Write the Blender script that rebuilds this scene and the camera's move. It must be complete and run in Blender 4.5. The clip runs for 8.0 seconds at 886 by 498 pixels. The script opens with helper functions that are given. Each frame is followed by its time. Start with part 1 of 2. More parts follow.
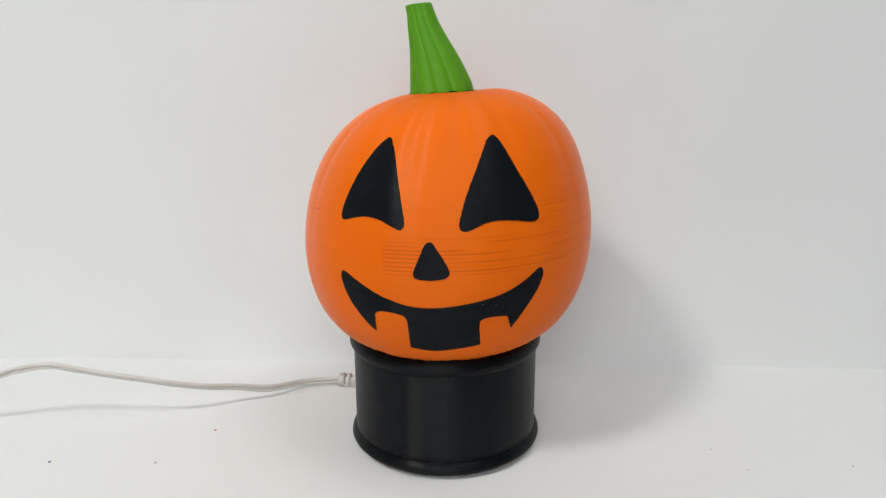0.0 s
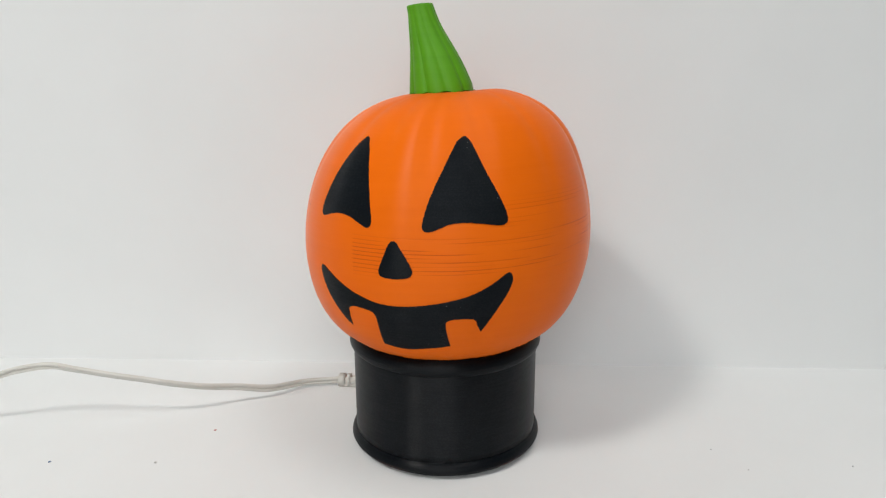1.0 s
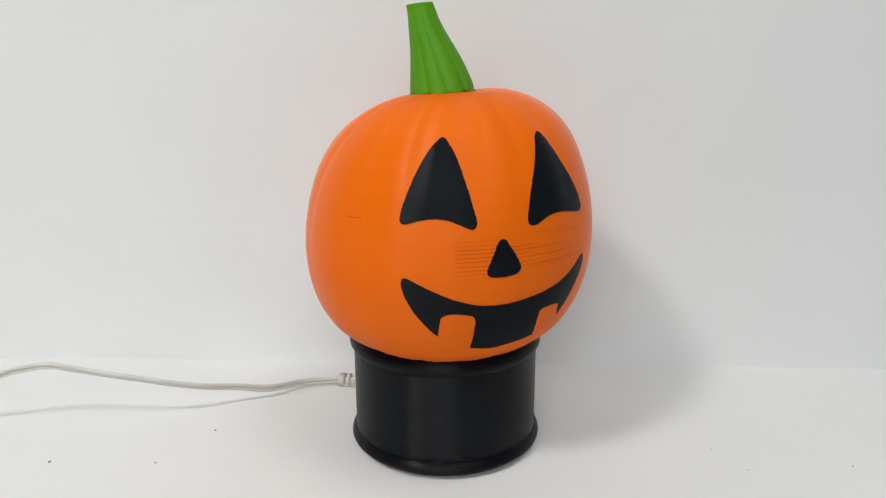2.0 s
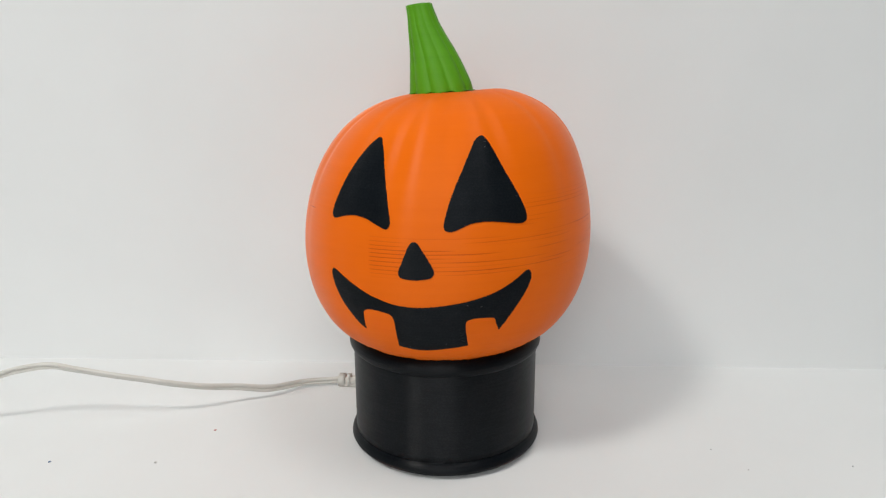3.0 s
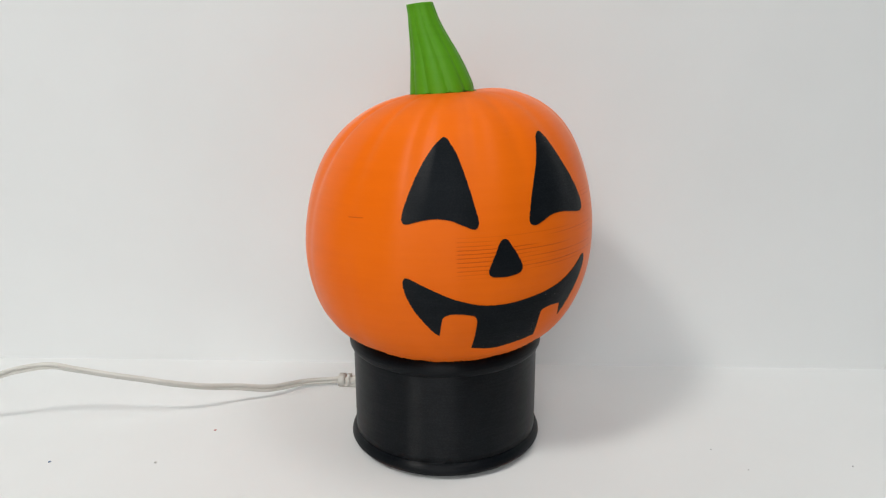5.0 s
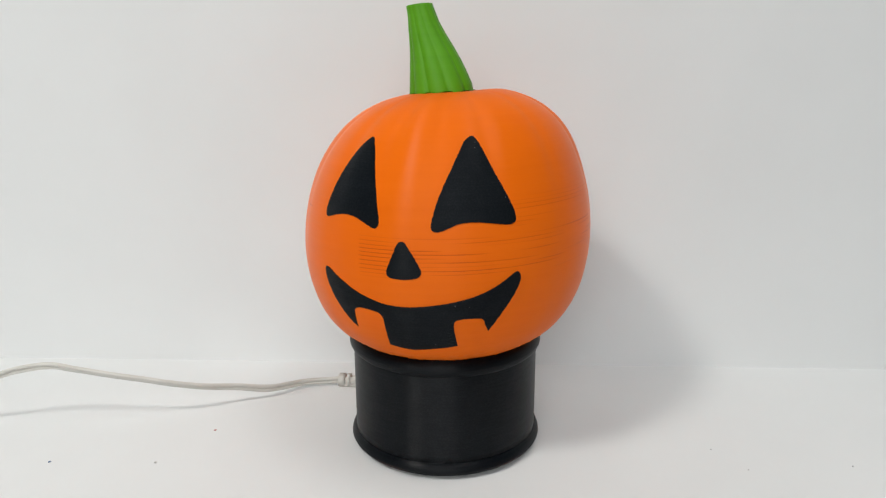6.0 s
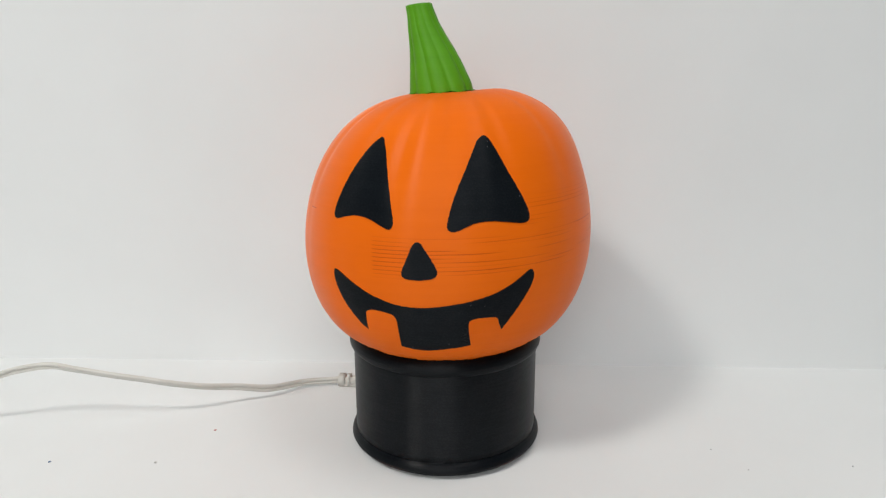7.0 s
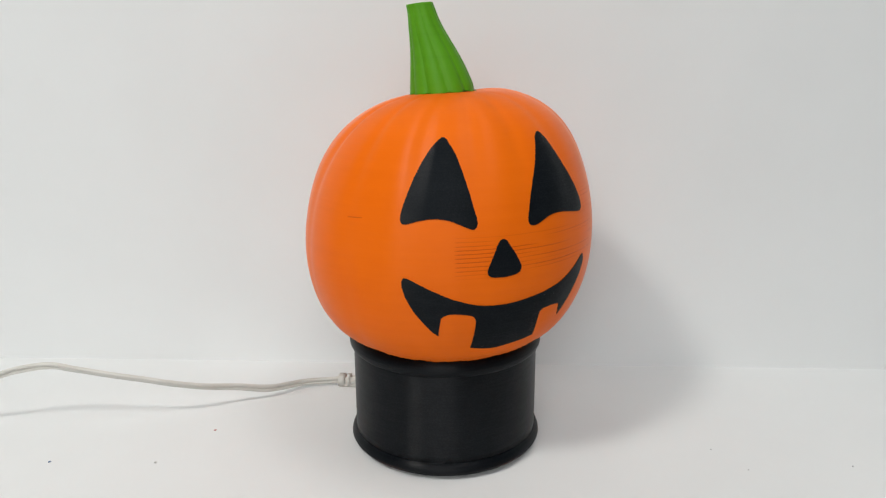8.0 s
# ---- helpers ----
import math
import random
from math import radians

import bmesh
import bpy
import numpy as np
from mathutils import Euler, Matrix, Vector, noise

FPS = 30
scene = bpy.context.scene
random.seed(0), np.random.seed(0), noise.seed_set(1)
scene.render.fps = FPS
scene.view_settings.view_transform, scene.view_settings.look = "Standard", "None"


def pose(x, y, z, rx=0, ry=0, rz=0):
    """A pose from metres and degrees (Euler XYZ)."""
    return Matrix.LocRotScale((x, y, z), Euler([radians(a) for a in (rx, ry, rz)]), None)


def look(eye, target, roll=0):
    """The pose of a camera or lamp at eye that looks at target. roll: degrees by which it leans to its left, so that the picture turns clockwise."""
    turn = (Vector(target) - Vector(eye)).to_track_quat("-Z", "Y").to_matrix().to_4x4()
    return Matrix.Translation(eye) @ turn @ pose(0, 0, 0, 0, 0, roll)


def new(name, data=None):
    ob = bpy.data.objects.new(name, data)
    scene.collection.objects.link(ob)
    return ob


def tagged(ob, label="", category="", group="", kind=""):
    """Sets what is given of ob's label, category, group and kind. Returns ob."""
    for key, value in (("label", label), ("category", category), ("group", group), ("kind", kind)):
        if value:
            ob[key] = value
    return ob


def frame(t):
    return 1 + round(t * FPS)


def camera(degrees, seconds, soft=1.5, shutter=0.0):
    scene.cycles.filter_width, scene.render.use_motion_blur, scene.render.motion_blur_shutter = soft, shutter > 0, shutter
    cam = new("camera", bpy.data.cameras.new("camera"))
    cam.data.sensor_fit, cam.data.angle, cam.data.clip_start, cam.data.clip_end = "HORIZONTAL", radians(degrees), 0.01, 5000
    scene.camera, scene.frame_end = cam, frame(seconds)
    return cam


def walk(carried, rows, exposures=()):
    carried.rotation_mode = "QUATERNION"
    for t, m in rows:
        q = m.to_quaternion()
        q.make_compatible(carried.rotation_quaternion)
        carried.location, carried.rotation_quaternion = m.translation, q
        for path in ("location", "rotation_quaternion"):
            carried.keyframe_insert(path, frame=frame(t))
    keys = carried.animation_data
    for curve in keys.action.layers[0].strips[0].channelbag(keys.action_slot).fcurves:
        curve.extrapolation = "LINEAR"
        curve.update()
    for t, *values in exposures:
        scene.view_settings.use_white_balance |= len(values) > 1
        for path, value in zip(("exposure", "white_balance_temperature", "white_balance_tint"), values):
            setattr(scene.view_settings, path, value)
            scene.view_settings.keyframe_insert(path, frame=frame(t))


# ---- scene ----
cam = camera(64.24, 8.0, soft=1.3)
EYE = (0.0129, -0.3883, 0.2122)
HEAD, DOWN = radians(-2.035), radians(14.268)
AIM = (EYE[0] + math.sin(HEAD) * math.cos(DOWN), EYE[1] + math.cos(HEAD) * math.cos(DOWN), EYE[2] - math.sin(DOWN))
walk(cam, [(0.0, look(EYE, AIM, -0.278)), (8.0, look(EYE, AIM, -0.278))])
scene.view_settings.exposure = -0.20

# ---- light: daylight through a window behind the camera, a ceiling lamp, and an added fill ----
world = bpy.data.worlds.new("sky")
world.use_nodes = True
scene.world = world
sky = world.node_tree.nodes.new("ShaderNodeTexSky")
sky.sky_type, sky.sun_disc = "NISHITA", False
sky.sun_elevation, sky.sun_rotation = radians(40), radians(180)
world.node_tree.links.new(sky.outputs[0], world.node_tree.nodes["Background"].inputs[0])
world.node_tree.nodes["Background"].inputs[1].default_value = 0.1

WIN_X0, WIN_X1, WIN_Z0, WIN_Z1, WALL_S = -0.62, 0.44, 0.42, 1.20, -1.5


def area(name, m, sx, sy, watts, colour):
    lamp = bpy.data.lights.new(name, "AREA")
    lamp.shape, lamp.size, lamp.size_y, lamp.energy, lamp.color = "RECTANGLE", sx, sy, watts, colour
    ob = new(name, lamp)
    ob.matrix_world = m
    return ob


mid = ((WIN_X0 + WIN_X1) / 2, WALL_S - 0.02, (WIN_Z0 + WIN_Z1) / 2)
area("window_daylight", look(mid, (mid[0], 0, mid[2])), WIN_X1 - WIN_X0 - 0.06, WIN_Z1 - WIN_Z0 - 0.06, 9.2, (0.98, 0.99, 0.98))
LAMP, FILL = (-0.72, -0.80, 1.30), (0.42, -0.42, 1.42)
area("ceiling_lamp_light", look(LAMP, (LAMP[0], LAMP[1] + 0.001, 0)), 0.26, 0.26, 15.6, (1.0, 0.982, 0.94))
# unseen soft fill, added at the upper right to even out the paper
area("overhead_fill", look(FILL, (FILL[0], FILL[1] + 0.001, 0)), 0.40, 0.5, 4.9, (0.99, 0.99, 0.985))


# ---- materials ----
def material(name, colour, rough=0.5, metal=0.0, spec=0.5):
    m = bpy.data.materials.new(name)
    m.use_nodes = True
    b = m.node_tree.nodes["Principled BSDF"]
    b.inputs["Base Color"].default_value = (*colour, 1)
    b.inputs["Roughness"].default_value, b.inputs["Metallic"].default_value = rough, metal
    b.inputs["Specular IOR Level"].default_value = spec
    return m, m.node_tree, b


def node(tree, kind, values=None, operation=""):
    n = tree.nodes.new(kind)
    if operation:
        n.operation = operation
    for key, value in (values or {}).items():
        n.inputs[key].default_value = value
    return n


def ramp(tree, stops):
    n = tree.nodes.new("ShaderNodeValToRGB")
    while len(n.color_ramp.elements) < len(stops):
        n.color_ramp.elements.new(0.5)
    for e, (at, c) in zip(n.color_ramp.elements, stops):
        e.position, e.color = at, (*c, 1) if len(c) == 3 else c
    return n


def mottled(name, dark, light, scale, rough, bump_scale=400, bump=0.05, spec=0.5, space="Object", dist=0.0002):
    """A plain surface with soft blotches and a fine relief."""
    m, tree, b = material(name, light, rough, 0, spec)
    co = node(tree, "ShaderNodeTexCoord")
    n1 = node(tree, "ShaderNodeTexNoise", {"Scale": scale, "Detail": 4.0, "Roughness": 0.6})
    n2 = node(tree, "ShaderNodeTexNoise", {"Scale": bump_scale, "Detail": 3.0})
    r = ramp(tree, [(0.3, dark), (0.7, light)])
    bp = node(tree, "ShaderNodeBump", {"Strength": bump, "Distance": dist})
    for n in (n1, n2):
        tree.links.new(co.outputs[space], n.inputs["Vector"])
    tree.links.new(n1.outputs["Fac"], r.inputs["Fac"])
    tree.links.new(r.outputs["Color"], b.inputs["Base Color"])
    tree.links.new(n2.outputs["Fac"], bp.inputs["Height"])
    tree.links.new(bp.outputs["Normal"], b.inputs["Normal"])
    return m


def printed(name, dark, light, rough, layers=1.0, aniso=0.0, spec=0.5, flaws=False, grit=0.0, specks=False, red_patches=False):
    """Layer-printed plastic: fine level rings, slight colour drift from layer to layer; flaws: broken, sunken layers on one flank."""
    m, tree, b = material(name, light, rough, 0, spec)
    co = node(tree, "ShaderNodeTexCoord")
    sep = node(tree, "ShaderNodeSeparateXYZ")
    tree.links.new(co.outputs["Object"], sep.inputs[0])

    def math_node(op, a, c=None):
        n = node(tree, "ShaderNodeMath", operation=op)
        for i, v in enumerate((a, c)):
            if v is None:
                continue
            if isinstance(v, (int, float)):
                n.inputs[i].default_value = v
            else:
                tree.links.new(v, n.inputs[i])
        return n.outputs[0]

    def rings(scale, squash, detail=2.0):
        """Noise drawn out along the layers."""
        mp = node(tree, "ShaderNodeMapping")
        mp.inputs["Scale"].default_value = (squash, squash, scale)
        tree.links.new(co.outputs["Object"], mp.inputs["Vector"])
        n = node(tree, "ShaderNodeTexNoise", {"Scale": 1.0, "Detail": detail, "Roughness": 0.55})
        tree.links.new(mp.outputs[0], n.inputs["Vector"])
        return n.outputs["Fac"]

    soft = node(tree, "ShaderNodeTexNoise", {"Scale": 22.0, "Detail": 3.0})
    tree.links.new(co.outputs["Object"], soft.inputs["Vector"])
    layer = rings(1400, 25, 1.0)
    band = rings(260, 6)
    tone = math_node("ADD", math_node("MULTIPLY", band, 0.35), math_node("MULTIPLY", soft.outputs["Fac"], 0.65))
    r = ramp(tree, [(0.35, dark), (0.65, light)])
    tree.links.new(tone, r.inputs["Fac"])
    colour = r.outputs["Color"]
    height = math_node("ADD", math_node("MULTIPLY", layer, 0.5 * layers), math_node("MULTIPLY", band, 0.5 * layers))
    if flaws:
        z = sep.outputs["Z"]
        # where the bad layers lie: a belt round the nose and a wider one on the flank
        mr = node(tree, "ShaderNodeMapRange", {"From Min": 0.018, "From Max": 0.023})
        tree.links.new(z, mr.inputs["Value"])
        mr2 = node(tree, "ShaderNodeMapRange", {"From Min": 0.040, "From Max": 0.033})
        tree.links.new(z, mr2.inputs["Value"])
        belt = math_node("MULTIPLY", mr.outputs[0], mr2.outputs[0])
        at = math_node("ARCTAN2", sep.outputs["X"], math_node("MULTIPLY", sep.outputs["Y"], -1.0))
        s1 = node(tree, "ShaderNodeMapRange", {"From Min": -0.285, "From Max": -0.265})
        tree.links.new(at, s1.inputs["Value"])
        s2 = node(tree, "ShaderNodeMapRange", {"From Min": 1.9, "From Max": 1.5})
        tree.links.new(at, s2.inputs["Value"])
        here = math_node("MULTIPLY", belt, math_node("MULTIPLY", s1.outputs[0], s2.outputs[0]))
        f1 = node(tree, "ShaderNodeMapRange", {"From Min": 0.55, "From Max": 0.8})
        tree.links.new(at, f1.inputs["Value"])
        u1 = node(tree, "ShaderNodeMapRange", {"From Min": 0.057, "From Max": 0.046})
        tree.links.new(z, u1.inputs["Value"])
        flank = math_node("MULTIPLY", math_node("MULTIPLY", f1.outputs[0], s2.outputs[0]), math_node("MULTIPLY", mr.outputs[0], u1.outputs[0]))
        wander = rings(90, 14, 1.0)
        step = math_node("FRACT", math_node("ADD", math_node("MULTIPLY", z, 1 / 0.0019), math_node("MULTIPLY", wander, 0.9)))
        thin = node(tree, "ShaderNodeMapRange", {"From Min": 0.16, "From Max": 0.07})
        tree.links.new(math_node("ABSOLUTE", math_node("SUBTRACT", step, 0.5)), thin.inputs["Value"])
        broken = node(tree, "ShaderNodeMapRange", {"From Min": 0.45, "From Max": 0.57})
        tree.links.new(rings(330, 16, 1.0), broken.inputs["Value"])
        whole = node(tree, "ShaderNodeMapRange", {"From Min": -0.02, "From Max": -0.10})
        tree.links.new(at, whole.inputs["Value"])
        lines = math_node("MULTIPLY", thin.outputs[0], math_node("MAXIMUM", math_node("MULTIPLY", whole.outputs[0], 0.85), broken.outputs[0]))
        rare = node(tree, "ShaderNodeMapRange", {"From Min": 0.52, "From Max": 0.60})
        tree.links.new(rings(330, 12, 1.0), rare.inputs["Value"])
        sparse = math_node("MULTIPLY", thin.outputs[0], rare.outputs[0])
        cut = math_node("MAXIMUM", math_node("MULTIPLY", here, lines), math_node("MULTIPLY", math_node("MULTIPLY", flank, sparse), 0.75))
        # one short scratch on the other cheek
        off_z = math_node("ABSOLUTE", math_node("SUBTRACT", z, math_node("ADD", math_node("MULTIPLY", at, 0.004), 0.0495)))
        off_a = math_node("ABSOLUTE", math_node("ADD", at, 0.925))
        scratch = math_node("MULTIPLY", math_node("LESS_THAN", off_z, 0.00022), math_node("LESS_THAN", off_a, 0.06))
        spot = node(tree, "ShaderNodeVectorMath", operation="DISTANCE")
        tree.links.new(co.outputs["Object"], spot.inputs[0])
        spot.inputs[1].default_value = (0.0585, -0.0205, -0.0235)
        cut = math_node("MAXIMUM", math_node("MAXIMUM", cut, scratch), math_node("LESS_THAN", spot.outputs["Value"], 0.0011))
        mix = node(tree, "ShaderNodeMix")
        mix.data_type, mix.blend_type = "RGBA", "MULTIPLY"
        tree.links.new(math_node("MULTIPLY", cut, 0.72), mix.inputs[0])
        tree.links.new(colour, mix.inputs[6])
        mix.inputs[7].default_value = (0.62, 0.40, 0.30, 1)
        colour = mix.outputs[2]
        height = math_node("SUBTRACT", height, math_node("MULTIPLY", cut, 1.6))
    def blend(fac, other):
        mix = node(tree, "ShaderNodeMix")
        mix.data_type = "RGBA"
        tree.links.new(fac, mix.inputs[0])
        tree.links.new(colour, mix.inputs[6])
        mix.inputs[7].default_value = (*other, 1)
        return mix.outputs[2]

    if specks:
        # a few small pale specks scattered over the black
        cell = node(tree, "ShaderNodeTexVoronoi", {"Scale": 330.0})
        tree.links.new(co.outputs["Object"], cell.inputs["Vector"])
        pick = node(tree, "ShaderNodeSeparateColor")
        tree.links.new(cell.outputs["Color"], pick.inputs[0])
        pale_dots = math_node("MULTIPLY", math_node("LESS_THAN", cell.outputs["Distance"], 0.085), math_node("GREATER_THAN", pick.outputs[0], 0.93))
        colour = blend(math_node("MULTIPLY", pale_dots, 0.5), (0.25, 0.25, 0.24))
        # a scuffed streak on one side of the mouth
        at = math_node("ARCTAN2", sep.outputs["X"], math_node("MULTIPLY", sep.outputs["Y"], -1.0))
        aside = node(tree, "ShaderNodeMapRange", {"From Min": 0.05, "From Max": 0.01})
        tree.links.new(math_node("ABSOLUTE", math_node("SUBTRACT", at, 0.30)), aside.inputs["Value"])
        tall = node(tree, "ShaderNodeMapRange", {"From Min": 0.008, "From Max": 0.004})
        tree.links.new(math_node("ABSOLUTE", math_node("ADD", sep.outputs["Z"], 0.010)), tall.inputs["Value"])
        pitted = node(tree, "ShaderNodeTexNoise", {"Scale": 700.0, "Detail": 2.0})
        tree.links.new(co.outputs["Object"], pitted.inputs["Vector"])
        pit = node(tree, "ShaderNodeMapRange", {"From Min": 0.50, "From Max": 0.58})
        tree.links.new(pitted.outputs["Fac"], pit.inputs["Value"])
        scuff = math_node("MULTIPLY", math_node("MULTIPLY", aside.outputs[0], tall.outputs[0]), pit.outputs[0])
        height = math_node("SUBTRACT", height, math_node("MULTIPLY", scuff, 3.0))
    if red_patches:
        # red-brown patches in the lowest layers of the rim, one each side of the front
        low = node(tree, "ShaderNodeMapRange", {"From Min": 0.0052, "From Max": 0.0030})
        tree.links.new(sep.outputs["Z"], low.inputs["Value"])
        at = math_node("ARCTAN2", sep.outputs["X"], math_node("MULTIPLY", sep.outputs["Y"], -1.0))
        left = node(tree, "ShaderNodeMapRange", {"From Min": 0.24, "From Max": 0.06})
        tree.links.new(math_node("ABSOLUTE", math_node("ADD", at, 0.56)), left.inputs["Value"])
        right = node(tree, "ShaderNodeMapRange", {"From Min": 0.30, "From Max": 0.08})
        tree.links.new(math_node("ABSOLUTE", math_node("SUBTRACT", at, 0.80)), right.inputs["Value"])
        some = math_node("MAXIMUM", left.outputs[0], right.outputs[0])
        colour = blend(math_node("MULTIPLY", low.outputs[0], math_node("MULTIPLY", some, math_node("ADD", soft.outputs["Fac"], 0.3))), (0.050, 0.013, 0.006))
    tree.links.new(colour, b.inputs["Base Color"])
    bp = node(tree, "ShaderNodeBump", {"Strength": 0.5, "Distance": 0.00012})
    tree.links.new(height, bp.inputs["Height"])
    tree.links.new(bp.outputs["Normal"], b.inputs["Normal"])
    if aniso:
        b.inputs["Anisotropic"].default_value, b.inputs["Anisotropic Rotation"].default_value = aniso, 0.25
        gloss = node(tree, "ShaderNodeMapRange", {"From Min": 0.35, "From Max": 0.65, "To Min": spec * 0.9, "To Max": spec * 1.1})
        tree.links.new(rings(2200, 60, 1.0), gloss.inputs["Value"])
        shine = gloss.outputs[0]
        if grit:
            fine = node(tree, "ShaderNodeTexNoise", {"Scale": 1500.0, "Detail": 2.0})
            blot = node(tree, "ShaderNodeTexNoise", {"Scale": 130.0, "Detail": 3.0})
            for n in (fine, blot):
                tree.links.new(co.outputs["Object"], n.inputs["Vector"])
            speck = node(tree, "ShaderNodeMapRange", {"From Min": 0.42, "From Max": 0.70, "To Min": 1.0 - grit, "To Max": 1.0 + 2.2 * grit})
            tree.links.new(fine.outputs["Fac"], speck.inputs["Value"])
            worn = node(tree, "ShaderNodeMapRange", {"From Min": 0.35, "From Max": 0.65, "To Min": 1.0 - 0.5 * grit, "To Max": 1.0 + 0.5 * grit})
            tree.links.new(blot.outputs["Fac"], worn.inputs["Value"])
            shine = math_node("MULTIPLY", shine, math_node("MULTIPLY", speck.outputs[0], worn.outputs[0]))
        tree.links.new(shine, b.inputs["Specular IOR Level"])
        along = node(tree, "ShaderNodeCombineXYZ")
        tree.links.new(math_node("MULTIPLY", sep.outputs["Y"], -1.0), along.inputs[0])
        tree.links.new(sep.outputs["X"], along.inputs[1])
        turn = node(tree, "ShaderNodeVectorTransform")
        turn.vector_type, turn.convert_from, turn.convert_to = "VECTOR", "OBJECT", "WORLD"
        tree.links.new(along.outputs[0], turn.inputs[0])
        tree.links.new(turn.outputs[0], b.inputs["Tangent"])
    return m


PAPER = mottled("white_paper", (0.752, 0.768, 0.767), (0.782, 0.798, 0.797), 6, 0.7, 900, 0.08, 0.3)
PAINT = mottled("wall_paint", (0.31, 0.315, 0.32), (0.35, 0.355, 0.36), 2, 0.8, 200, 0.1, 0.3, dist=0.001)
CEILING = mottled("ceiling_paint", (0.78, 0.78, 0.77), (0.82, 0.82, 0.81), 2, 0.9, 200, 0.1, 0.3, dist=0.001)
TABLE = mottled("table_laminate", (0.10, 0.095, 0.09), (0.14, 0.135, 0.13), 5, 0.5, 300, 0.05)
FRAME = mottled("window_paint", (0.74, 0.74, 0.72), (0.78, 0.78, 0.76), 8, 0.4, 300, 0.04)
ORANGE = printed("orange_plastic", (0.80, 0.139, 0.003), (0.84, 0.151, 0.004), 0.40, 0.4, 0.95, 0.13, flaws=True)
BLACK = printed("black_plastic", (0.0042, 0.0060, 0.0082), (0.0062, 0.0085, 0.0112), 0.42, 0.8, 1.0, 0.11, grit=0.20, specks=True)
BASE_BLACK = printed("base_plastic", (0.0018, 0.0030, 0.0046), (0.0026, 0.0040, 0.0058), 0.38, 0.4, 1.0, 0.21, grit=0.14)
RIM_BLACK = printed("rim_plastic", (0.0018, 0.0030, 0.0046), (0.0026, 0.0040, 0.0058), 0.42, 0.8, 0.9, 0.16, grit=0.10, red_patches=True)
GREEN = printed("green_plastic", (0.082, 0.29, 0.006), (0.098, 0.33, 0.008), 0.5, 0.6, 0.0, 0.22)
CABLE = mottled("cable_sheath", (0.57, 0.555, 0.51), (0.64, 0.625, 0.58), 60, 0.42, 700, 0.04)


# ---- building tools ----
def mesh_object(name, bm, mat, smooth=True):
    me = bpy.data.meshes.new(name)
    bm.normal_update()
    bm.to_mesh(me)
    bm.free()
    me.materials.append(mat)
    if smooth:
        me.polygons.foreach_set("use_smooth", [True] * len(me.polygons))
    return new(name, me)


def part(name, bm, mat, parent, label="", smooth=True):
    ob = mesh_object(name, bm, mat, smooth)
    ob.parent = parent
    if label:
        tagged(ob, label)
    return ob


def box(bm, x0, x1, y0, y1, z0, z1):
    v = [bm.verts.new((x, y, z)) for z in (z0, z1) for y in (y0, y1) for x in (x0, x1)]
    for f in ((0, 2, 3, 1), (4, 5, 7, 6), (0, 1, 5, 4), (2, 6, 7, 3), (0, 4, 6, 2), (1, 3, 7, 5)):
        bm.faces.new([v[i] for i in f])
    return bm


def slab(name, x0, x1, y0, y1, z0, z1, mat, label, category=""):
    ob = mesh_object(name, box(bmesh.new(), x0, x1, y0, y1, z0, z1), mat, False)
    return tagged(ob, label, category, kind="structure")


def lathe(bm, profile, n=240):
    """Turns a profile of (radius, z) round the z axis."""
    rows = []
    for r, z in profile:
        rows.append([bm.verts.new((r * math.cos(k * math.tau / n), r * math.sin(k * math.tau / n), z)) for k in range(n)])
    for a, b in zip(rows, rows[1:]):
        for k in range(n):
            bm.faces.new((a[k], a[(k + 1) % n], b[(k + 1) % n], b[k]))
    return rows


def tube(bm, path, radius, n=10, cap=True):
    """A round tube along a list of points."""
    path = [Vector(p) for p in path]
    rows, up = [], Vector((0, 0, 1))
    for i, p in enumerate(path):
        d = (path[min(i + 1, len(path) - 1)] - path[max(i - 1, 0)]).normalized()
        side = d.cross(up).normalized()
        top = side.cross(d)
        rows.append([bm.verts.new(p + radius * (math.cos(k * math.tau / n) * side + math.sin(k * math.tau / n) * top)) for k in range(n)])
    for a, b in zip(rows, rows[1:]):
        for k in range(n):
            bm.faces.new((a[k], a[(k + 1) % n], b[(k + 1) % n], b[k]))
    if cap:
        bm.faces.new(rows[0][::-1])
        bm.faces.new(rows[-1])


def spline(points, steps, closed=False):
    """A smooth curve through the points (Catmull-Rom)."""
    pts = [Vector(p) for p in points]
    n, out = len(pts), []
    for i in range(n if closed else n - 1):
        p = [pts[j % n] if closed else pts[min(max(j, 0), n - 1)] for j in (i - 1, i, i + 1, i + 2)]
        for k in range(steps):
            t = k / steps
            out.append(0.5 * (2 * p[1] + (p[2] - p[0]) * t + (2 * p[0] - 5 * p[1] + 4 * p[2] - p[3]) * t * t + (3 * p[1] - p[0] - 3 * p[2] + p[3]) * t ** 3))
    return out if closed else out + [pts[-1]]


def smooth01(x, a, b):
    t = min(max((x - a) / (b - a), 0.0), 1.0)
    return t * t * (3 - 2 * t)


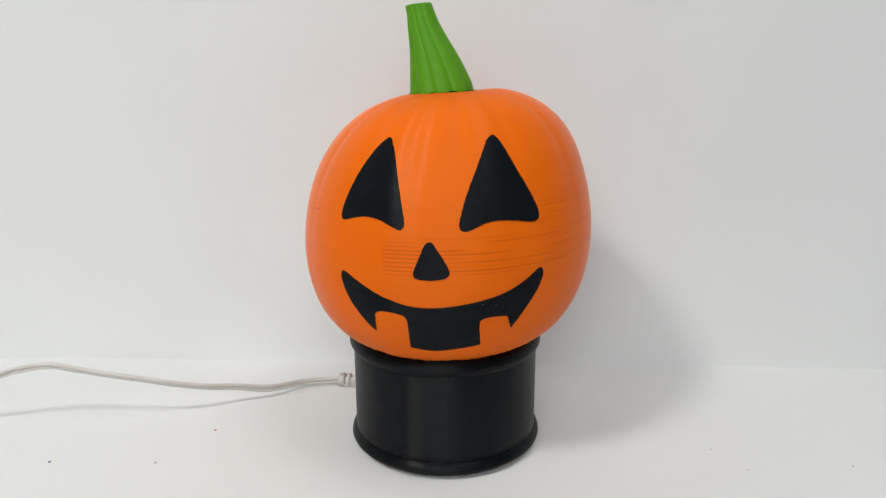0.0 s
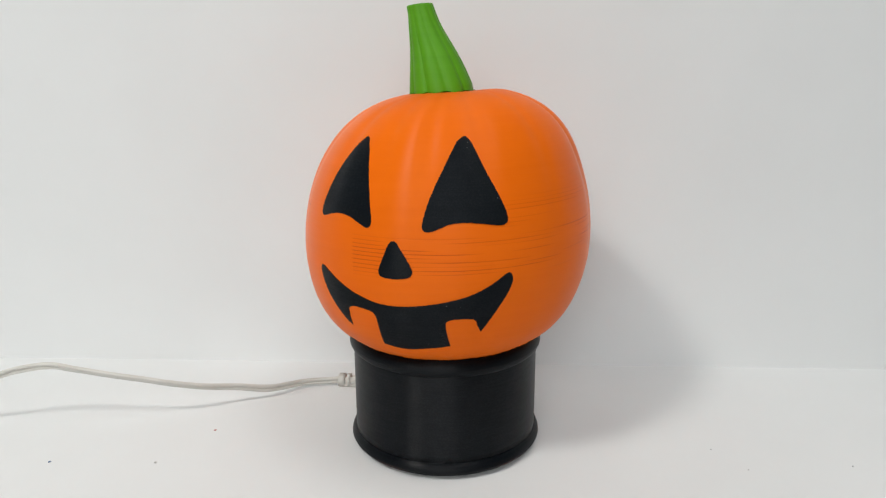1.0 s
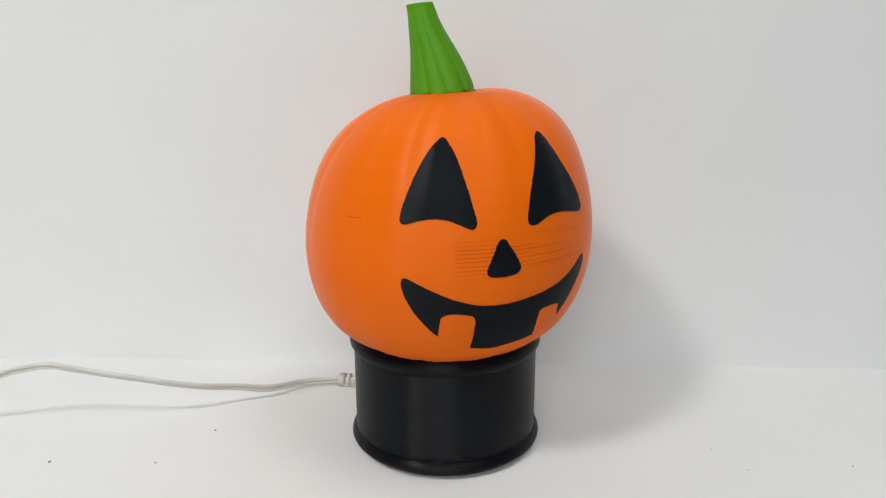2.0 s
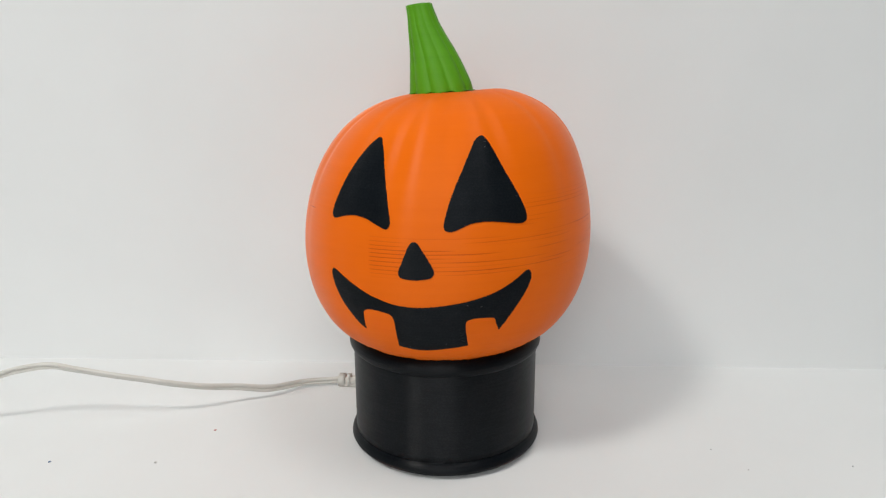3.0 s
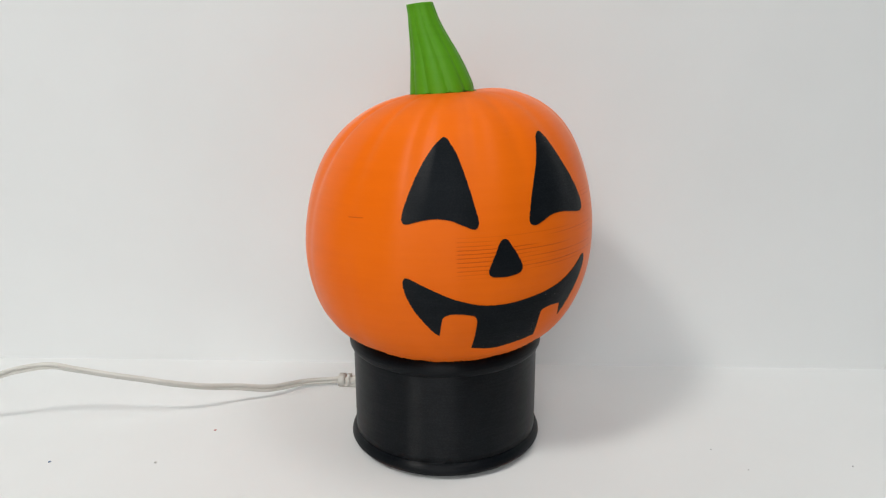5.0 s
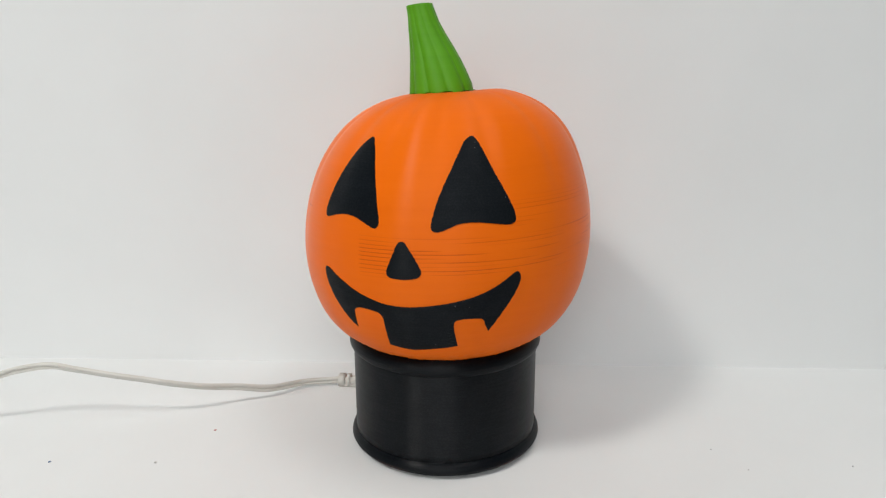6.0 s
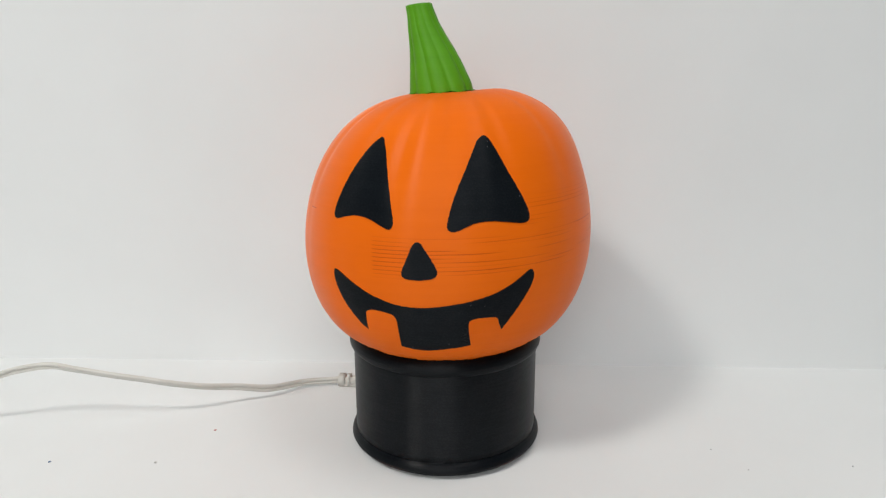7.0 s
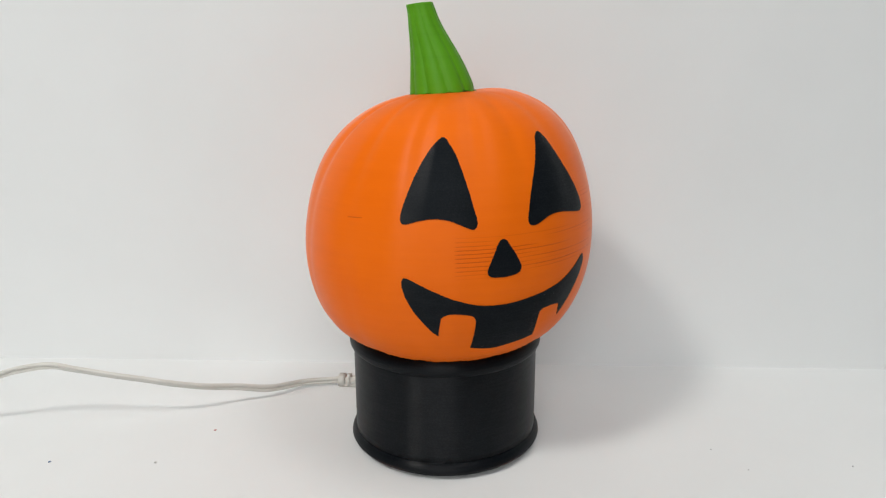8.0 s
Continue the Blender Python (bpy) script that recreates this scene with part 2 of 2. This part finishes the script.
# ---- the room round the table ----
RX, RY0, RY1, RZ = 2.2, WALL_S, 1.3, 1.45
slab("floor", -RX, RX, RY0, RY1, -0.10, -0.006, TABLE, "dark plain worktop under the paper", "worktop")
slab("ceiling", -RX, RX, RY0, RY1, RZ, RZ + 0.1, CEILING, "plain white painted ceiling", "ceiling")
slab("wall_north", -RX, RX, RY1, RY1 + 0.1, -0.1, RZ + 0.1, PAINT, "plain grey painted wall", "wall")
slab("wall_east", RX, RX + 0.1, RY0 - 0.1, RY1 + 0.1, -0.1, RZ + 0.1, PAINT, "plain grey painted wall", "wall")
slab("wall_west", -RX - 0.1, -RX, RY0 - 0.1, RY1 + 0.1, -0.1, RZ + 0.1, PAINT, "plain grey painted wall", "wall")


def south_wall():
    bm = bmesh.new()
    box(bm, -RX, WIN_X0, WALL_S - 0.1, WALL_S, -0.1, RZ + 0.1)
    box(bm, WIN_X1, RX, WALL_S - 0.1, WALL_S, -0.1, RZ + 0.1)
    box(bm, WIN_X0, WIN_X1, WALL_S - 0.1, WALL_S, -0.1, WIN_Z0)
    box(bm, WIN_X0, WIN_X1, WALL_S - 0.1, WALL_S, WIN_Z1, RZ + 0.1)
    ob = mesh_object("wall_south", bm, PAINT, False)
    tagged(ob, "plain grey painted wall with a window opening", "wall", kind="structure")
    win = tagged(new("window_1"), "white framed window", "window", kind="structure")
    bm = bmesh.new()
    y0, y1 = WALL_S - 0.06, WALL_S - 0.03
    box(bm, WIN_X0, WIN_X0 + 0.03, y0, y1, WIN_Z0, WIN_Z1)
    box(bm, WIN_X1 - 0.03, WIN_X1, y0, y1, WIN_Z0, WIN_Z1)
    box(bm, WIN_X0 + 0.03, WIN_X1 - 0.03, y0, y1, WIN_Z0, WIN_Z0 + 0.03)
    box(bm, WIN_X0 + 0.03, WIN_X1 - 0.03, y0, y1, WIN_Z1 - 0.03, WIN_Z1)
    part("window_frame", bm, FRAME, win, smooth=False)


south_wall()


def light_box(at, sx, sy, drop, label):
    lamp = tagged(new("light_box"), label, "ceiling light")
    lamp.location = (at[0], at[1], RZ)
    part("housing", box(bmesh.new(), -sx / 2, sx / 2, -sy / 2, sy / 2, -drop, 0.0), FRAME, lamp, smooth=False)


light_box(LAMP, 0.34, 0.34, RZ - LAMP[2] - 0.005, "boxy square white ceiling light")
# housing for the added fill, no known fixture
light_box(FILL, 0.44, 0.54, RZ - FILL[2] - 0.005, "unseen flat white box added with the soft overhead fill")


# ---- the seamless white paper: level, a crease, then upright ----
def backdrop():
    bm = bmesh.new()
    wall_y, rad, half, front, top = 0.1000, 0.0004, 0.75, -0.30, 0.75
    rise = 0.0004
    line = [(front + (wall_y - rad - front) * k / 24, 0.0) for k in range(25)]
    line += [(wall_y - rad + rad * math.sin(a), rise - rise * math.cos(a)) for a in [radians(90) * k / 16 for k in range(1, 17)]]
    line += [(wall_y, rise + (top - rise) * k / 20) for k in range(1, 21)]
    nx = 60
    for flip, off in ((False, 0.0), (True, 0.0015)):
        rows = []
        for i, (y, z) in enumerate(line):
            a, b = line[max(i - 1, 0)], line[min(i + 1, len(line) - 1)]
            d = Vector((b[0] - a[0], b[1] - a[1])).normalized()
            row = []
            for k in range(nx + 1):
                x = -half + 2 * half * k / nx
                wave = 0.0006 * noise.noise((x * 4, y * 5, z * 5)) if z > 0.03 else 0
                row.append(bm.verts.new((x, y + d.y * off + wave, z - d.x * off)))
            rows.append(row)
        for a, b in zip(rows, rows[1:]):
            for k in range(nx):
                q = (a[k], a[k + 1], b[k + 1], b[k])
                bm.faces.new(q[::-1] if flip else q)
    ob = mesh_object("backdrop", bm, PAPER)
    ob.rotation_euler = (0, 0, radians(-0.6))
    tagged(ob, "white paper folded up behind the pumpkin", "backdrop", kind="structure")


backdrop()

# ---- the black pedestal ----
BASE_H, BASE_R, BEAD = 0.0684, 0.0530, 0.0046


def pedestal():
    base = tagged(new("pedestal"), "glossy black printed round pedestal with beaded rims on white paper", "pedestal")
    bm = bmesh.new()
    lathe(bm, [(0.001, 0.0012), (BASE_R - 0.001, 0.0012), (BASE_R, 0.002), (BASE_R, 2 * BEAD - 0.0004), (BASE_R - 0.0004, 2 * BEAD), (BASE_R, 2 * BEAD + 0.0004)]
          + [(BASE_R, 2 * BEAD + (BASE_H - 4 * BEAD) * k / 12) for k in range(1, 12)]
          + [(BASE_R, BASE_H - 2 * BEAD), (BASE_R - 0.0005, BASE_H - 0.007), (BASE_R - 0.005, BASE_H - 0.007), (BASE_R - 0.005, BASE_H - 0.013), (0.001, BASE_H - 0.013)])
    for v in bm.verts:
        if abs(v.co.z - 2 * BEAD) < 0.0001:
            a = math.atan2(v.co.y, v.co.x)
            dent = 1 - 0.022 * smooth01(noise.noise((a * 14, 0.3, 0.7)), -0.1, 0.25)
            v.co.x, v.co.y = v.co.x * dent, v.co.y * dent
    part("drum", bm, BASE_BLACK, base)
    for name, z, sign in (("bottom_rim", BEAD, 1), ("top_rim", BASE_H - BEAD - 0.0012, -1)):
        bm = bmesh.new()
        ring = []
        for k in range(25):
            a = math.tau * k / 24
            under = 0.0030 * max(-math.sin(a), 0.0) ** 1.5 if sign > 0 else 0.0
            ring.append(((0.0514 if sign > 0 else 0.0511) - under + 0.0042 * math.cos(a), z + BEAD * math.sin(a)))
        lathe(bm, ring)
        part(name, bm, RIM_BLACK, base)
    return base


pedestal()

# ---- the pumpkin: a lobed, slightly lopsided body in its own space, turning on the pedestal ----
R, ZM, AT, AB = 0.0785, 0.0216, 0.0794, 0.0621
PT, QT, PB, QB = 2.0, 2.885, 2.024, 3.66
SHEAR_X, SHEAR_Y = 0.0496, -0.0240
OFF = Vector((-0.0008, -0.0012, 0))
# creases between the lobes: the angle, and how deep each one runs
RIBS = [(-171, 1.5), (-143, 1.5), (-112, 1.4), (-84, 1.4), (-57, 0.8), (-31, 0.7), (-9, 0.75), (11, 0.75), (33, 0.6), (62, 0.45), (93, 1.5), (121, 1.3), (150, 1.5)]


def rib(theta, s):
    """How far the skin sinks in the creases between the lobes (metres)."""
    deep = 0.0003 + 0.0012 * smooth01(s, 0.25, 0.9) + 0.0004 * smooth01(-s, 0.4, 0.9)
    sink = 0.0
    for c, depth in RIBS:
        d = abs((theta - c + 180) % 360 - 180)
        if d < 16:
            sink = max(sink, math.exp(-(d / (4.6 if abs(c) < 50 else 3.4)) ** 2) * depth)
    return deep * sink


def skin(theta, z, out=0.0):
    """The point of the pumpkin's skin at an angle (degrees, 0 to the front) and a height (metres)."""
    s = (z - ZM) / (AT if z > ZM else AB)
    p, q = (PT, QT) if s > 0 else (PB, QB)
    r = R * max(1 - abs(s) ** p, 0.0) ** (1 / q)
    r *= 1 - 0.02 * smooth01(-z, 0.024, 0.034)
    r = max(r - rib(theta, s) * min(1, r / 0.02), 0) + out
    r += 0.0022 * math.exp(-(((theta - 95 + 180) % 360 - 180) / 45) ** 2 - ((s - 0.80) / 0.25) ** 2)
    r += 0.0012 * math.exp(-(((theta + 115 + 180) % 360 - 180) / 28) ** 2 - ((s - 0.70) / 0.25) ** 2)
    r += 0.0012 * math.exp(-(((theta + 105 + 180) % 360 - 180) / 40) ** 2 - ((s - 0.5) / 0.35) ** 2)
    r += 0.0009 * smooth01(-z, 0.022, 0.030) * noise.noise((theta * 0.6, z * 600, 3.0))
    r -= 0.0022 * math.exp(-(((theta + 70 + 180) % 360 - 180) / 35) ** 2 - ((s + 0.9) / 0.18) ** 2)
    r += 0.0008 * math.exp(-(((theta + 95 + 180) % 360 - 180) / 40) ** 2 - (s / 0.35) ** 2)
    lift = 0.0025 * smooth01(s, 0.45, 0.95) * math.exp(-(((theta - 92 + 180) % 360 - 180) / 55) ** 2) * smooth01(r, 0.008, 0.03)
    a = radians(theta)
    return Vector((r * math.sin(a) + SHEAR_X * (z - ZM), -r * math.cos(a) + SHEAR_Y * (z - ZM), z + lift)) + OFF


def pumpkin_body(parent):
    bm = bmesh.new()
    nt, ns = 360, 130
    rows = []
    for i in range(ns + 1):
        s = math.sin((-1 + 2 * i / ns) * math.pi / 2 * 0.997)
        z = ZM + s * (AT if s > 0 else AB)
        rows.append([bm.verts.new(skin(360 * k / nt - 180, z)) for k in range(nt)])
    for a, b in zip(rows, rows[1:]):
        for k in range(nt):
            bm.faces.new((a[k], a[(k + 1) % nt], b[(k + 1) % nt], b[k]))
    bm.faces.new(rows[0][::-1])
    bm.faces.new(rows[-1])
    return part("body", bm, ORANGE, parent, "smooth orange printed shell with shallow ribs")


def inlay(name, runs, parent, label, closed=False):
    """A black piece let into the skin. runs: smooth stretches of its outline as (degrees, millimetres)."""
    from mathutils import geometry
    rim = []
    if closed:
        rim = [p for p in spline(runs, 6, True)]
    else:
        for run in runs:
            rim += spline(run, 6)[:-1]
    pts, walked = [], 0.0
    for p, q in zip(rim, rim[1:] + rim[:1]):
        d = (q - p).length
        while walked < d:
            pts.append(p + (q - p) * (walked / d))
            walked += 0.42
        walked -= d
    if (pts[0] - pts[-1]).length < 0.2:
        pts.pop()
    rng = random.Random(7)
    n = len(pts)
    rim = []
    for i, p in enumerate(pts):
        d = pts[(i + 1) % n] - pts[i - 1]
        side = Vector((d.y, -d.x)).normalized()
        rim.append(p + side * rng.uniform(-0.08, 0.08) * (2.2 if rng.random() < 0.06 else 1.0))
    xs, ys = [p.x for p in rim], [p.y for p in rim]
    inner = []
    y = min(ys) + 0.7
    while y < max(ys):
        x = min(xs) + 0.7
        while x < max(xs):
            crossings = 0
            near = 9.0
            for i in range(n):
                a, b = rim[i - 1], rim[i]
                near = min(near, (a - Vector((x, y))).length)
                if (a.y > y) != (b.y > y) and x < a.x + (y - a.y) * (b.x - a.x) / (b.y - a.y):
                    crossings += 1
            if crossings % 2 and near > 0.7:
                inner.append(Vector((x, y)))
            x += 1.5
        y += 1.5
    verts, _, faces, *_ = geometry.delaunay_2d_cdt(rim + inner, [], [list(range(n))], 1, 1e-5)
    bm = bmesh.new()
    top = [bm.verts.new(skin(v.x, v.y / 1000, 0.00030 if i < n else 0.00034)) for i, v in enumerate(verts)]
    for f in faces:
        bm.faces.new([top[i] for i in f])
    edge = [bm.verts.new(v.co) for v in top[:n]]
    low = [bm.verts.new(skin(v.x, v.y / 1000, -0.0012)) for v in verts[:n]]
    for i in range(n):
        j = (i + 1) % n
        bm.faces.new((edge[i], edge[j], low[j], low[i]))
    return part(name, bm, BLACK, parent, label)


EYE_A = [(-21.8, 81.9), (-19.4, 79.4), (-16.0, 73.5), (-12.3, 61.9), (-9.8, 51.5), (-8.5, 45.4), (-8.9, 42.6), (-10.4, 41.8), (-13.6, 43.6),
         (-18.3, 46.1), (-23.5, 46.9), (-28.5, 46.0), (-33.0, 44.4), (-34.8, 44.9), (-35.4, 46.8), (-35.1, 51), (-33.7, 58.2), (-31.0, 68.6), (-27.4, 76.8), (-24.0, 81)]
EYE_B = [(26.1, 81.9), (23.0, 80.0), (20.2, 75.0), (16.4, 66.3), (13.0, 56.7), (11.0, 47.5), (10.6, 43.2), (11.6, 41.4), (13.6, 41.2), (16.3, 42.5),
         (20.1, 44.5), (25, 45.1), (31, 44.2), (36.5, 43.0), (39.2, 43.2), (40.5, 45.0), (40.1, 49), (37.7, 56.7), (33.9, 66.5), (30.6, 75.6), (28.3, 80.5)]
NOSE = [(0.5, 36.6), (-0.9, 35.5), (-2.3, 30.9), (-3.8, 25.6), (-4.6, 22.6), (-4.4, 20.3), (-2.7, 19.1), (1.3, 18.7), (5.3, 19.2), (7.1, 20.4), (7.7, 22.4), (6.9, 25.3), (5.0, 29.7), (3.0, 33.6), (1.8, 36.0)]
MOUTH = [
    [(-33.9, 16), (-33.6, 18.7), (-32.0, 19.3), (-24, 14.1), (-17, 9.7), (-11, 6.9), (-6, 5.3), (1, 4.7), (8, 5.2), (15, 6.5), (22.2, 8.5), (28.3, 10.9), (34, 14.5), (38.5, 18.6), (41, 20.4), (42.3, 18.2), (42.1, 14), (40.2, 8.2), (36.8, 0), (32.6, -10)],
    [(32.6, -10), (30.9, -6), (30.1, -3.2), (28.6, -2.1), (24, -1.7), (20.3, -2.4), (19.2, -4.6), (19.8, -10.5), (21.2, -18)],
    [(21.2, -18), (16, -19.3), (9, -20.6), (1, -21.1), (-7.8, -19.4)],
    [(-7.8, -19.4), (-7.4, -13), (-7.3, -4.8), (-8.0, -1), (-9.8, 0.4), (-13.7, 1.4), (-17.2, 1.4), (-19.4, 0.1), (-20.2, -2.2), (-20.9, -10.6)],
    [(-20.9, -10.6), (-23.2, -8.2), (-26.6, -2.8), (-30.2, 3.7), (-32.7, 10.6), (-33.9, 16)],
]


def skin_height(x, y):
    """How high the skin lies over a spot near the top."""
    lo, hi = ZM, ZM + AT * 0.9999
    for _ in range(30):
        z = (lo + hi) / 2
        cx, cy = SHEAR_X * (z - ZM) + OFF.x, SHEAR_Y * (z - ZM) + OFF.y
        theta = math.degrees(math.atan2(x - cx, cy - y))
        p = skin(theta, z)
        if math.hypot(p.x - cx, p.y - cy) > math.hypot(x - cx, y - cy):
            lo = z
        else:
            hi = z
    return p.z


def stem(parent):
    """A bent, ribbed green stalk that flares to a scalloped foot."""
    bm = bmesh.new()
    levels = [(-0.8, -3.5, 18.5), (2, -3.8, 17.5), (6, -4.2, 16.8), (15.3, -6.1, 14.5), (23, -8.0, 12.3), (30, -10.2, 10.3), (37.2, -12.4, 8.5), (42.5, -13.6, 7.5), (47.6, -14.9, 6.9)]
    foot = Vector((0.0012, -0.0006, 0.0980))
    nt = 132
    rows = []
    for h, x, r in spline(levels, 6):
        row = []
        for k in range(nt):
            a = math.tau * k / nt
            twist = a + 0.22 * h / 45
            w = abs(math.sin(5 * twist + 0.5))
            rr = r * (1 - 0.10 * (1 - w ** 0.5) * (1 - 0.15 * h / 45))
            dx, dy = rr * math.sin(a), -rr * math.cos(a)
            rr *= 1 + 0.03 * (1 - smooth01(h, 0, 3)) * w
            v = foot + Vector((x + dx, dy, h + 0.098 * dx)) / 1000
            seat = skin_height(v.x, v.y) + 0.0010 * (0.7 - w)
            v.z += (seat - v.z) * (1 - smooth01(h, -0.8, 5))
            row.append(bm.verts.new(v))
        rows.append(row)
    for a, b in zip(rows, rows[1:]):
        for k in range(nt):
            bm.faces.new((a[k], a[(k + 1) % nt], b[(k + 1) % nt], b[k]))
    mid = bm.verts.new(sum((v.co for v in rows[-1]), Vector()) / nt - Vector((0, 0, 0.0006)))
    for k in range(nt):
        bm.faces.new((rows[-1][k], rows[-1][(k + 1) % nt], mid))
    bm.faces.new(rows[0][::-1])
    return part("stem", bm, GREEN, parent, "bent green ribbed stalk with a scalloped foot")


def pumpkin():
    ob = tagged(new("jack_o_lantern"), "orange printed pumpkin lantern with a grinning black face and green stem", "pumpkin lantern")
    pumpkin_body(ob)
    inlay("eye", EYE_A, ob, "black curved triangular inlay", True)
    inlay("eye", EYE_B, ob, "black curved triangular inlay", True)
    inlay("nose", NOSE, ob, "small black rounded triangle inlay", True)
    inlay("mouth", MOUTH, ob, "wide black grinning inlay with two tooth gaps")
    stem(ob)
    return ob


lantern = pumpkin()


# ---- the cord ----
def cord():
    ob = tagged(new("power_cord"), "off-white twin-wire cord with a ribbed plug, arched over the paper", "power cord")
    # centre line (x, y, z) and the roll of the pair about it, degrees
    line = [(-0.312, -0.006, 0.0170, 70), (-0.291, -0.0042, 0.0251, 70), (-0.2703, -0.0014, 0.0337, 70), (-0.2547, -0.0002, 0.0377, 78), (-0.2379, -0.001, 0.0400, 70), (-0.2256, 0.0009, 0.0371, 60),
            (-0.2034, 0.0040, 0.0318, 55), (-0.1847, 0.0079, 0.0272, 55), (-0.1723, 0.0113, 0.0235, 55), (-0.1548, 0.0204, 0.0172, 62), (-0.1368, 0.0311, 0.0122, 80),
            (-0.1179, 0.0410, 0.0068, 100), (-0.0993, 0.0560, 0.0042, 85), (-0.0745, 0.0610, 0.0042, 85)]
    path = spline(line, 8)
    for sign in (-1, 1):
        pts = []
        for i, p in enumerate(path):
            d = (path[min(i + 1, len(path) - 1)] - path[max(i - 1, 0)]).to_3d().normalized()
            side = d.cross(Vector((0, 0, 1))).normalized()
            up = side.cross(d)
            a = radians(p[3])
            pts.append(p.to_3d() + sign * 0.0012 * (math.cos(a) * side + math.sin(a) * up))
        bm = bmesh.new()
        tube(bm, pts, 0.00124, 12)
        part("wire", bm, CABLE, ob)
    # the plug lies on the paper; its neck bends to the back of the pedestal
    lay = pose(-0.0757, 0.0615, 0, 0, 0, -2)

    def block(x0, x1, wide, z0, z1, round_by):
        bm = box(bmesh.new(), x0, x1, -wide / 2, wide / 2, z0, z1)
        bmesh.ops.bevel(bm, geom=bm.edges[:], offset=round_by, segments=2, affect="EDGES")
        bm.transform(lay)
        return bm

    plug = part("plug", block(0.0010, 0.0250, 0.0056, 0.0014, 0.0062, 0.0004), CABLE, ob, "ribbed off-white moulded plug")
    for x0, x1 in ((0.0, 0.0046), (0.0060, 0.0086), (0.0118, 0.0142), (0.0156, 0.0256)):
        part("rib", block(x0, x1, 0.0074, 0.0006, 0.0076, 0.00025), CABLE, plug)
    part("sole", block(0.0004, 0.0250, 0.0072, 0.0002, 0.0020, 0.0003), CABLE, plug)
    part("bridge", block(0.0075, 0.0130, 0.0068, 0.0020, 0.0054, 0.0003), CABLE, plug)
    bm = bmesh.new()
    tube(bm, spline([(-0.0530, 0.0608, 0.0040), (-0.0420, 0.0600, 0.0042), (-0.0280, 0.0560, 0.0060), (-0.0210, 0.0480, 0.0090)], 8), 0.0024, 12)
    part("neck", bm, CABLE, plug)


cord()


# ---- crumbs of plastic on the paper ----
def crumb(x, y, size, colour, label):
    m, _, _ = material("crumb_plastic", colour, 0.5)
    bm = bmesh.new()
    bmesh.ops.create_icosphere(bm, subdivisions=2, radius=size)
    for v in bm.verts:
        v.co *= 1 + 0.5 * noise.noise(v.co * 2500 + Vector((x * 900, y * 900, 0)))
        v.co.z = max(v.co.z * 0.6, -size * 0.4)
        v.co.x *= 1.4
    ob = mesh_object("plastic_crumb", bm, m)
    ob.location = (x, y, size * 0.4)
    ob.rotation_euler = (0, 0, radians(30))
    tagged(ob, label, "plastic crumb")


crumb(-0.1399, -0.0043, 0.0006, (0.5, 0.14, 0.10), "tiny red crumb of plastic on white paper")
crumb(-0.2206, -0.0422, 0.0006, (0.08, 0.15, 0.28), "tiny blue crumb of plastic on white paper")
crumb(-0.1609, -0.0412, 0.0006, (0.55, 0.54, 0.52), "tiny grey crumb of plastic on white paper")
crumb(0.1531, -0.0190, 0.0004, (0.5, 0.5, 0.5), "tiny grey crumb of plastic on white paper")
crumb(0.1666, -0.0399, 0.0004, (0.5, 0.5, 0.5), "tiny grey crumb of plastic on white paper")
crumb(0.2247, -0.0350, 0.0005, (0.5, 0.5, 0.5), "tiny grey crumb of plastic on white paper")


# ---- what moves: the pumpkin swings to and fro about the pedestal's axis ----
def motions():
    swing = [-5.68, -9.92, -13.68, -16.88, -19.46, -21.31, -22.36, -22.6, -22.0, -20.51, -18.12, -14.91, -11.09, -6.89, -2.45, 2.1, 6.57, 10.74, 14.36, 17.16, 18.94,
             19.59, 19.07, 17.43, 14.78, 11.3, 7.2, 2.68, -2.02, -6.61, -10.83, -14.54, -17.63, -20.0, -21.58, -22.37, -22.43, -21.7, -20.08, -17.57, -14.28, -10.39,
             -6.07, -1.49, 3.13, 7.6, 11.69, 15.11, 17.65, 19.17, 19.57, 18.82, 16.97, 14.14, 10.52, 6.32, 1.8, -2.82, -7.32, -11.48, -15.12, -18.12, -20.37, -21.79,
             -22.46, -22.42, -21.61, -19.84, -17.14, -13.7, -9.73, -5.35, -0.69, 4.01, 8.42, 12.3, 15.47, 17.8, 19.23, 19.63, 19.1]
    seat = pose(0.0035, -0.0002, 0.1, -0.05, -1.2, 0)
    walk(lantern, [(k / 10, seat @ pose(0, 0, 0, 0, 0, a)) for k, a in enumerate(swing)])


motions()
